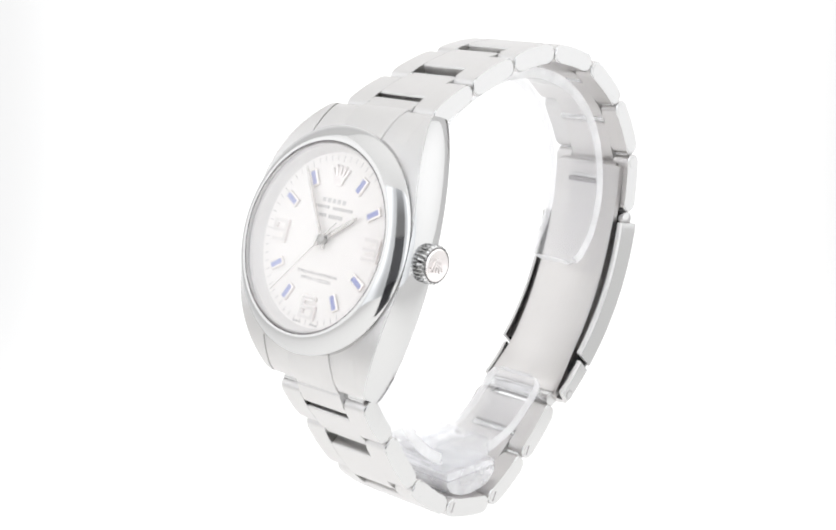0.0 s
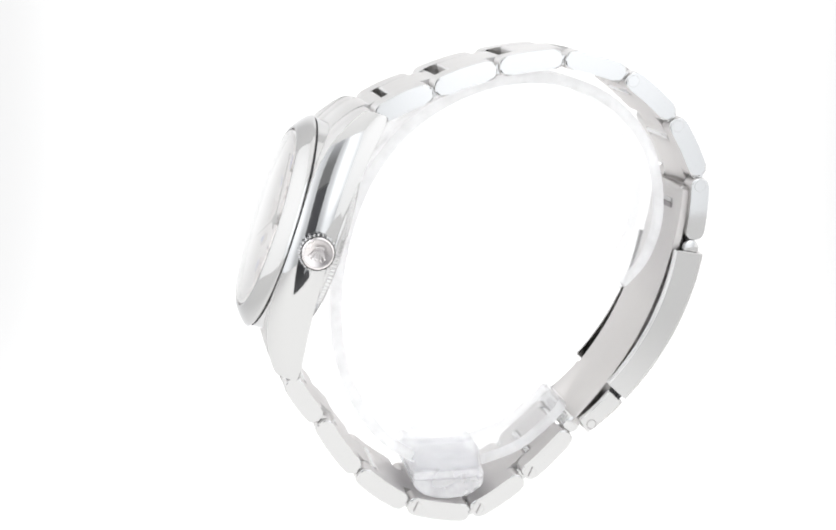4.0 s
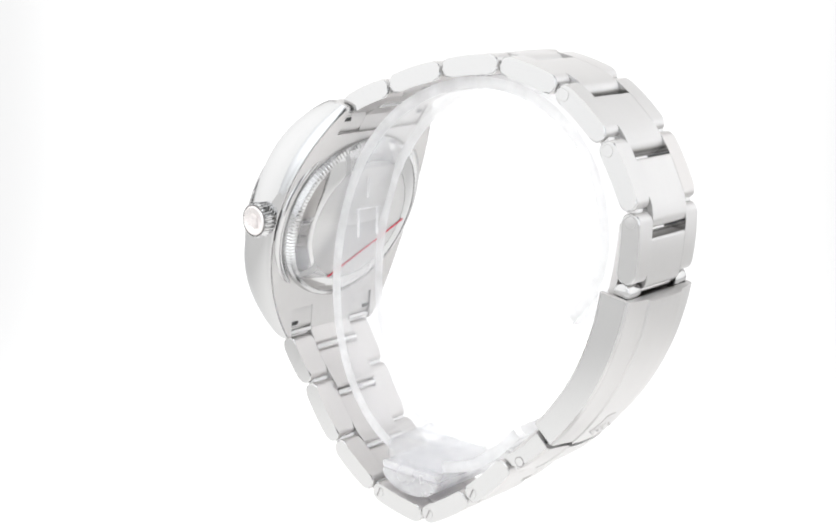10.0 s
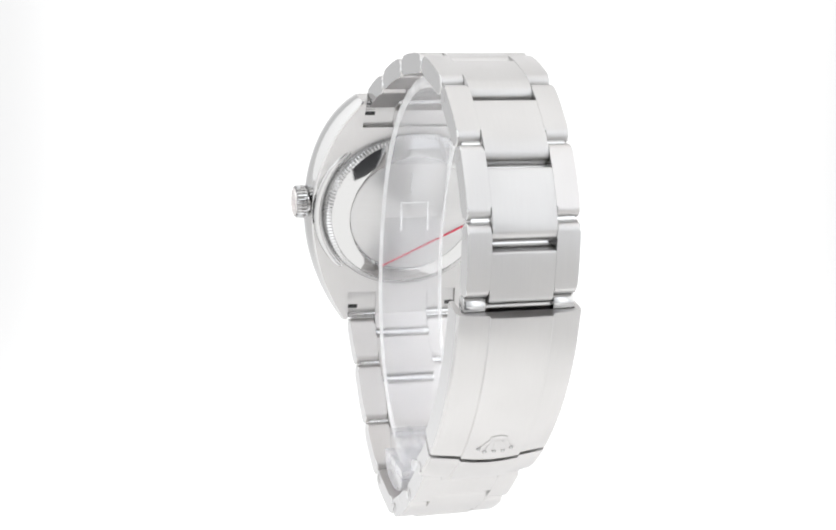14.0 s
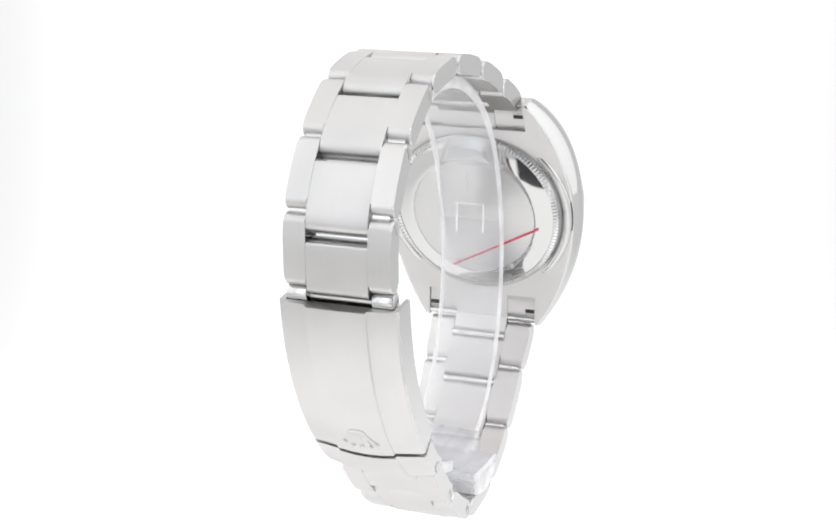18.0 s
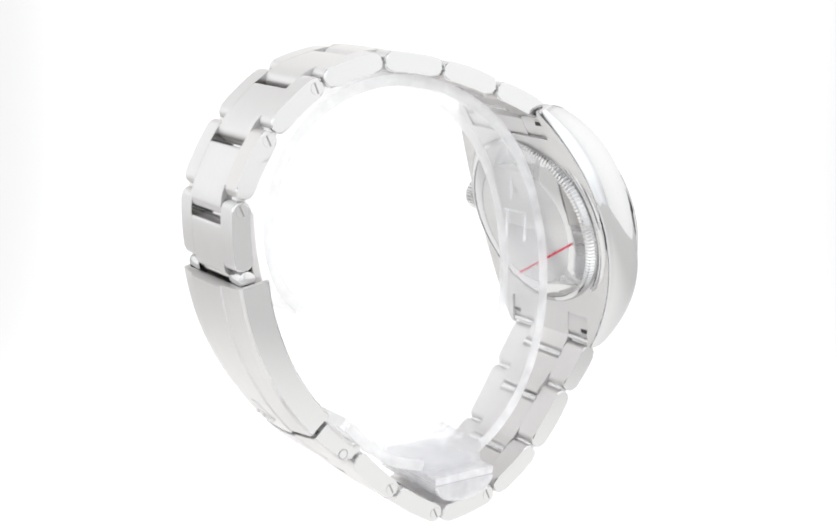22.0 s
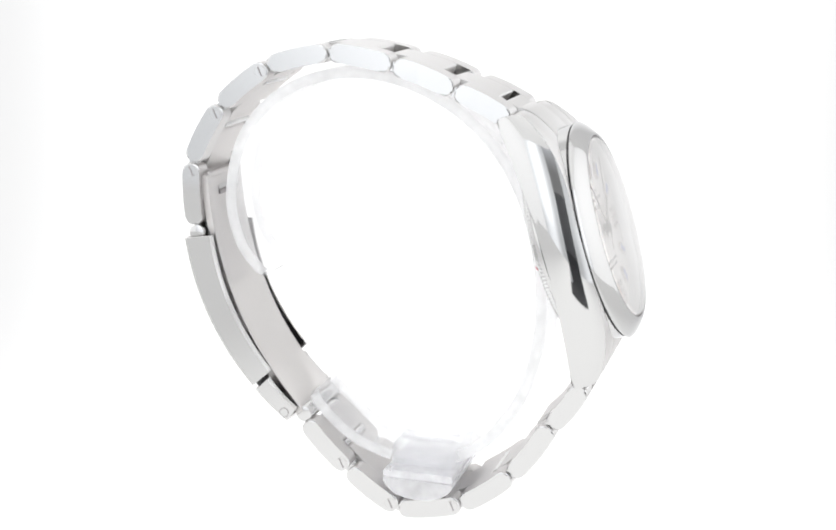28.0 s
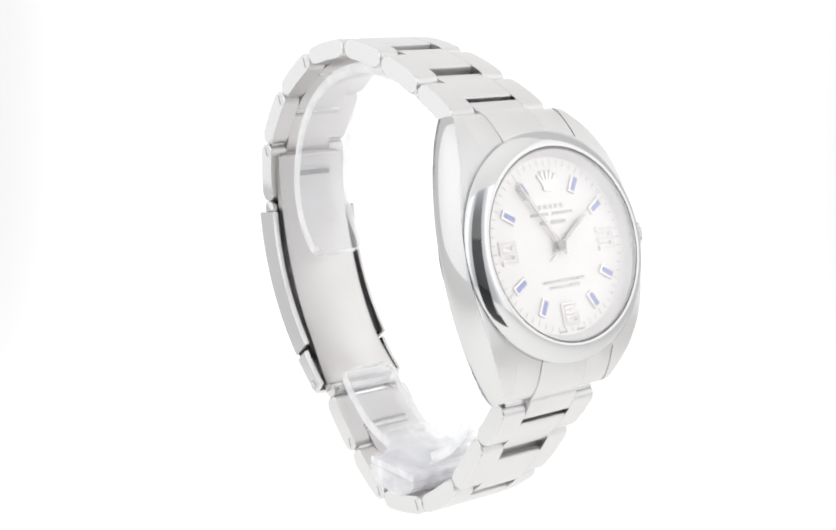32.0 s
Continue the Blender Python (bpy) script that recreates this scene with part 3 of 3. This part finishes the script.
def screw(row, s, h, x, side, parent, slot):
    y, z = row.at(s, h)
    ring = rod((x - side * 0.5, y, z), (x + side * 0.015, y, z), 0.91, 24)
    part("screw_seat", ring, PALE, parent)
    p = part("screw", rod((x - side * 0.6, y, z), (x + side * 0.03, y, z), 0.87, 24), POLISHED, parent, "small slotted screw head" if slot else "small pin end")
    if slot:
        bm = block(-0.02, 0.02, -0.8, 0.8, -0.13, 0.13)
        bm.transform(Matrix.Translation((x + side * 0.03, y, z)) @ Matrix.Rotation(radians(35 + 70 * (s % 1)), 4, "X"))
        part("slot", bm, PRINT, p)


UPPER = [(-12.4, 24.6), (-3.6, 28.6), (6.2, 31.9), (16.5, 33.35), (26.5, 30.85), (34.5, 24.3), (39.5, 15.1), (38.9, 4.1)]
UPPER_W = (9.2, 8.7, 8.3, 7.95, 7.8, 7.75, 7.75, 7.7)
LOWER = [(-25.0, -14.8), (-20.2, -21.9), (-14.2, -30.7), (-6.3, -36.7), (4.1, -38.8), (12.7, -33.3), (20.6, -25.4)]
LOWER_W = (9.2, 8.8, 8.4, 8.1, 7.9, 7.7, 7.6)
CX = 0.35


def build_chain(joints, widths, screws, last_off, slotted):
    for i in range(len(joints) - 1):
        row = Row(joints[i], joints[i + 1], joints[i + 2] if i + 2 < len(joints) else None)
        ln, w0, w1 = row.length, widths[i], widths[i + 1]
        half = 4.45 if i else 4.7
        end = ln + (OFF if i < len(joints) - 2 else last_off) - 0.45
        prof = slab_profile(OFF + 0.7, end, ln, 0.34, 0.6, T, 0.02, 1.15)
        link = part("bracelet_link", slab(row, prof, CX - half + 0.02, CX + half - 0.02, 0.07), [BRUSHED, BRUSHED, INNER], watch,
                    "brushed steel bracelet link with polished flanks", sharp=15)
        prof = slab_profile(0.16, ln - (0.16 if i < len(joints) - 2 else 0.9), ln, 1.24, 1.24)
        for side in (1, -1):
            a, b = CX + side * half, CX + side * w0
            part("side_piece", slab(row, prof, a, b, 0.28, (0.0, side * (w1 - w0))), [BRUSHED, POLISHED, INNER], link, sharp=12)
            if i in screws:
                at = CX + side * (w0 + (w1 - w0) * 0.1)
                screw(row, 1.45, 0.1, at, side, link, slotted or side < 0)
        y, z = row.at(0.0, -0.15)
        part("pin", rod((CX - w0 + 0.6, y, z), (CX + w0 - 0.6, y, z), 0.75, 16), POLISHED, link)
        y, z = row.at(OFF + 0.15, -0.7)
        part("knuckle", rod((CX - half - 0.1, y, z), (CX + half + 0.1, y, z), 0.68, 20), POLISHED, link, "polished pin between the middle pieces")


def end_link(sign, joints):
    """Solid piece between the lugs: two shoulders and a raised middle with a tongue into the first link."""
    def piece(x0, x1, lift, reach, name, parent, label="", hollow=False):
        secs = []
        for i in range(9):
            u = sign * (15.75 + reach * i / 8)
            t, b = lug_top(u) - 0.05 + lift, lug_under(u) + 0.35
            if hollow:
                b = max(b, t - 5.3)
            if i > 6:
                t, b = t - (0.12, 0.5)[i - 7], b + (0.1, 0.4)[i - 7]
            if hollow and i > 5:
                b += (0.3, 1.2, 2.0)[i - 6]
            secs.append([(x1, u, b), (x1, u, t - 0.16), (x1 - 0.05, u, t - 0.05), (x1 - 0.16, u, t), ((x0 + x1) / 2, u, t + 0.03),
                         (x0 + 0.16, u, t), (x0 + 0.05, u, t - 0.05), (x0, u, t - 0.16), (x0, u, b)])
        return part(name, cased(loft(secs)), BRUSHED, parent, label, sharp=40)
    el = piece(-4.62, 4.62, 0.12, 5.7, "end_link", watch, "brushed steel end link between the lugs")
    piece(4.68, 9.58, 0.0, 5.2, "shoulder", el, hollow=True)
    piece(-9.58, -4.68, 0.0, 5.2, "shoulder", el, hollow=True)
    for side in (1, -1):
        part("spring_bar", cased(rod((side * 4.7, sign * 20.2, -8.7), (side * 9.62, sign * 20.2, -8.7), 0.5, 16)), POLISHED, el)
        # slightly raised dark plate, coloured for the shade inside a notch
        n = lug_under(18.6) + 0.33
        x = sorted((side * 7.9, side * 9.5))
        u = sorted((sign * 18.2, sign * 19.2))
        part("notch", cased(block(*x, *u, n - 0.05, n + 0.3)), DARK, el, "dark plate for the shade beside the lug")
    row = Row(joints[0], joints[1])
    prof = slab_profile(-1.1, OFF - 0.3, row.length, 0.5, 0.6, T, 0.0)
    part("tongue", slab(row, prof, CX - 4.65, CX + 4.65, 0.12), [BRUSHED, BRUSHED, INNER], el, sharp=15)


def build_clasp():
    side = arc3((40.5, 2.8), (37.2, -8.4), (29.1, -20.5), 22)
    centre = Vector((8.0, 8.0))
    def frame_at(path, i):
        a, b = Vector(path[max(0, i - 1)]), Vector(path[min(len(path) - 1, i + 1)])
        d = (b - a).normalized()
        o = Vector((-d.y, d.x))
        return d, (o if o.dot(Vector(path[i]) - centre) > 0 else -o)
    outer = [(8.45, -4.5), (8.7, -4.2), (8.7, -0.45), (8.42, -0.04), (6.4, 0.35), (4.45, 0.62), (4.3, 0.86), (2.2, 0.95), (0.0, 0.98)]
    outer = outer + [(-x, h) for x, h in outer[-2::-1]]
    inner = [(-7.9, -4.5), (-7.9, -0.7), (7.9, -0.7), (7.9, -4.5)]
    def sections(path, wave0, wave1, depth):
        secs = []
        for i, p in enumerate(path):
            d, o = frame_at(path, i)
            sec = []
            for x, h in outer + inner:
                if h < -3:
                    h = h * depth(i / (len(path) - 1))
                k = (wave0(x) if i == 0 else 0.0) + (wave1(x) if i == len(path) - 1 else 0.0)
                v = Vector(p) + d * k + o * h
                sec.append((CX + x, v.x, v.y))
            secs.append(sec)
        return secs
    def wave(x):
        x = abs(x)
        return 0.85 - 0.03 * x * x if x < 4.35 else (0.0 if x < 6.5 else 0.15 * (x - 6.5))
    bm = loft(sections(side, lambda x: 0.25 if abs(x) < 4.4 else 0.0, wave, lambda k: 1.08 - 0.12 * k))
    bmesh.ops.recalc_face_normals(bm, faces=bm.faces)
    paint_faces(bm, 1, lambda f: abs(f.normal.x) > 0.93)
    cover = part("clasp_cover", bm, [BRUSHED, POLISHED], watch, "brushed steel folding clasp cover with raised middle", sharp=12)
    tail = arc3((28.6, -21.14), (26.2, -23.5), (22.9, -26.0), 6)
    bm = loft(sections(tail, wave, lambda x: 0.0, lambda k: 0.72 - 0.1 * k))
    bmesh.ops.recalc_face_normals(bm, faces=bm.faces)
    paint_faces(bm, 1, lambda f: abs(f.normal.x) > 0.93)
    part("clasp_tail", bm, [BRUSHED, POLISHED], watch, "brushed steel tail of the clasp", sharp=12)
    for k in (1, -1):
        at = CX + k * 8.7
        part("screw", rod((at - k * 0.4, 23.3, -24.5), (at + k * 0.03, 23.3, -24.5), 0.8, 24), PRINT, cover, "pin end in the clasp tail")
        part("screw_head", rod((at - k * 0.4, 23.3, -24.5), (at + k * 0.05, 23.3, -24.5), 0.68, 24), POLISHED, cover)
    # dark strip under the joint, put there for the shade in its gap
    d, o = frame_at(side, 22)
    p = (Vector(side[22]) + Vector(tail[0])) / 2 - o * 1.2
    bm = block(-8.4, 8.4, -1.1, 1.1, -0.3, 0.3)
    bm.transform(Matrix(((1, 0, 0, CX), (0, d.x, o.x, p.x), (0, d.y, o.y, p.y), (0, 0, 0, 1))))
    part("gap_shade", bm, DARK, cover, "dark strip for the shade under the joint")
    # emblem on the cover, upside down towards the case
    d, o = frame_at(side, 19)
    p = Vector(side[19]) + o * 0.93
    m = Matrix(((1, 0, 0, CX), (0, -d.x, o.x, p.x), (0, -d.y, o.y, p.y), (0, 0, 0, 1)))
    bm = coronet(5.2, 0.1)
    bm.transform(m @ Matrix.Rotation(radians(180), 4, "Z"))
    part("emblem", bm, BRUSHED, cover, "raised emblem")
    # folded blades under the cover
    path = spline([(37.2, 13.0), (36.5, 6.6), (34.4, -2.3), (30.8, -11.0), (26.0, -18.4), (20.6, -24.3)], 5)
    for name, half, lift, th, lo, hi in (("blade", 6.7, 0.0, 1.1, 0, len(path)), ("lower_blade", 6.2, 1.5, 0.9, 6, len(path) - 4)):
        secs = []
        for i in range(lo, hi):
            p = path[i]
            d = (path[min(i + 1, len(path) - 1)] - path[max(i - 1, 0)]).normalized()
            o = Vector((-d.y, d.x))
            o = o if o.dot(p - centre) > 0 else -o
            sec = []
            k = max(0.0, (i - (len(path) - 7)) / 6)
            wide = half + 0.7 * (3 * k * k - 2 * k ** 3)
            for x, h in ((wide, 0), (wide, th), (-wide, th), (-wide, 0), (-wide * 0.9, -0.25), (wide * 0.9, -0.25)):
                v = p + o * (h + lift)
                sec.append((CX + x, v.x, v.y))
            secs.append(sec)
        part(name, loft(secs), INNER, cover, "curved inner blade of the clasp")
    # hinges at both ends
    for side in (1, -1):
        k = part("hinge", rod((CX + side * 4.7, 38.7, 3.75), (CX + side * 7.7, 38.7, 3.75), 1.3, 24, 0.15), POLISHED, cover, "rounded hinge knuckle")
    part("hinge_pin", rod((CX - 4.6, 38.4, 3.4), (CX + 4.6, 38.4, 3.4), 0.7, 16), INNER, cover)
    part("hinge", rod((CX - 7.1, 20.5, -25.0), (CX + 7.1, 20.5, -25.0), 1.3, 24, 0.1), POLISHED, cover)
    part("hinge", rod((CX - 5.75, 37.6, 12.7), (CX + 5.75, 37.6, 12.7), 0.75, 20, 0.1), INNER, cover)
    part("slot", block(CX - 3.4, CX + 3.4, 36.5, 36.9, 10.3, 11.0, 0.1), SATIN, cover)
    # grey block standing for the shade in the blade's slot
    part("slot_shade", block(CX - 3.5, CX + 3.5, 36.4, 36.8, 9.5, 10.25), PRINT, cover)


build_case()
second = build_dial()
end_link(1, UPPER)
end_link(-1, LOWER)
build_chain(UPPER, UPPER_W, (4, 5, 6), 0.6, False)
build_chain(LOWER, LOWER_W, (3, 4, 5), -1.2, True)
build_clasp()


# ---- clear holder inside the bracelet ----
def build_holder():
    path = spline([(19.9, -21.8), (16.6, -25.4), (10.8, -29.4), (1.0, -31.4), (-7.8, -28.0), (-14.2, -20.0), (-17.2, -9.0), (-16.7, 3.0),
                   (-12.9, 14.6), (-5.9, 23.4), (4.0, 28.9), (14.8, 30.2), (24.6, 26.9), (31.4, 19.7), (33.8, 10.0), (32.1, 2.2), (28.0, -3.0)], 12)
    n = len(path)
    secs = []
    for i, p in enumerate(path):
        d = (path[min(i + 1, n - 1)] - path[max(i - 1, 0)]).normalized()
        o = Vector((-d.y, d.x))
        e = min((p - path[0]).length, (p - path[-1]).length, 2.0)
        half = 3.4 + math.sqrt(2.0 ** 2 - (2.0 - e) ** 2)
        th = 0.88
        sec = []
        for x, h in ((half, -th * 0.6), (half, th * 0.6), (half - 0.25, th), (-half + 0.25, th), (-half, th * 0.6), (-half, -th * 0.6), (-half + 0.25, -th), (half - 0.25, -th)):
            v = p + o * h
            sec.append((CX + x, v.x, v.y))
        secs.append(sec)
    bm = loft(secs)
    bm.normal_update()
    paint_faces(bm, 1, lambda f: len(f.verts) > 4 or abs(f.normal.x) > 0.6 and not (f.calc_center_median().z < -27 and -4.8 < f.calc_center_median().y < 5.8))
    holder = tagged(part("watch_holder", bm, [ACRYLIC, EDGE_WHITE], None, sharp=40), "clear plastic C-shaped watch holder inside the bracelet", "watch holder")
    holder.visible_shadow = False
    for name, prof in (
        ("foot_plate", [(-4.9, -31.9), (6.1, -31.9), (6.3, -32.2), (6.3, -32.8), (6.0, -33.1), (-4.8, -33.1), (-5.1, -32.8), (-5.1, -32.2)]),
        ("foot", [(-5.1, -33.3), (6.3, -33.3), (6.3, -33.9), (5.7, -34.9), (4.4, -35.8), (2.7, -36.3), (0.6, -36.5), (-1.5, -36.3), (-3.2, -35.7), (-4.5, -34.8), (-5.1, -33.9)]),
    ):
        bm = loft([[(x, y, z) for y, z in prof] for x in (CX - 9.0, CX - 3.0, CX + 3.0, CX + 6.9)])
        bmesh.ops.bevel(bm, geom=[e for e in bm.edges if len(e.link_faces) == 2 and e.calc_face_angle() > 0.7], offset=0.25, segments=2, profile=0.5, affect="EDGES")
        part(name, bm, MILKY, holder, "clear milky plastic foot under the ring", sharp=30).visible_shadow = False
    part("foot_cap", block(CX - 6.6, CX + 6.4, -4.6, 5.6, -31.8, -28.2, 0.45), ACRYLIC, holder, "clear plastic block inside the ring").visible_shadow = False
    for x in (-3.4, 0.0, 3.4):
        part("foot_rib", block(CX + x - 0.3, CX + x + 0.3, -3.8, 4.8, -28.3, -27.7, 0.12), ACRYLIC, holder).visible_shadow = False
    # moulded frame on the inner side of the ring
    for x0, x1, z0, z1 in ((-2.4, 2.4, 7.3, 7.5), (-2.4, -2.2, 2.6, 7.3), (2.2, 2.4, 2.6, 7.3), (0.6, 0.8, 9.2, 13.0)):
        bm = block(CX + x0, CX + x1, -15.6 + 0.1 * (z0 - 3), -15.1 + 0.1 * (z0 - 3), z0, z1, 0.05)
        part("moulded_mark", bm, EDGE_WHITE, holder).visible_shadow = False
    return holder


holder = build_holder()


# ---- what moves: the table turns the watch and its holder, the second hand runs ----
def motions():
    drift = (-3.05, -2.95, -2.66, -2.07, -1.27, -0.85, -0.64, -0.28, 0.0, 0.21, 0.65, 1.25, 2.02, 2.60, 2.98, 3.17, 3.17)
    rows = [(2.0 * k, pose(0, 0, 0, 0, 0, -40.4 - 17.76170 * k + d)) for k, d in enumerate(drift)]
    walk(watch, rows)
    walk(holder, rows)
    home = Matrix.Translation(Vector((0, 0, BASE * MM)) + Vector()) @ Matrix.Translation(DIAL_C * MM) @ CASE.to_3x3().to_4x4() @ Matrix.Translation(SUNK.translation * MM)
    walk(second, [(float(t), home @ Matrix.Rotation(radians(-(221.5 + 6.0 * t)), 4, "Z")) for t in range(0, 33, 4)])


motions()
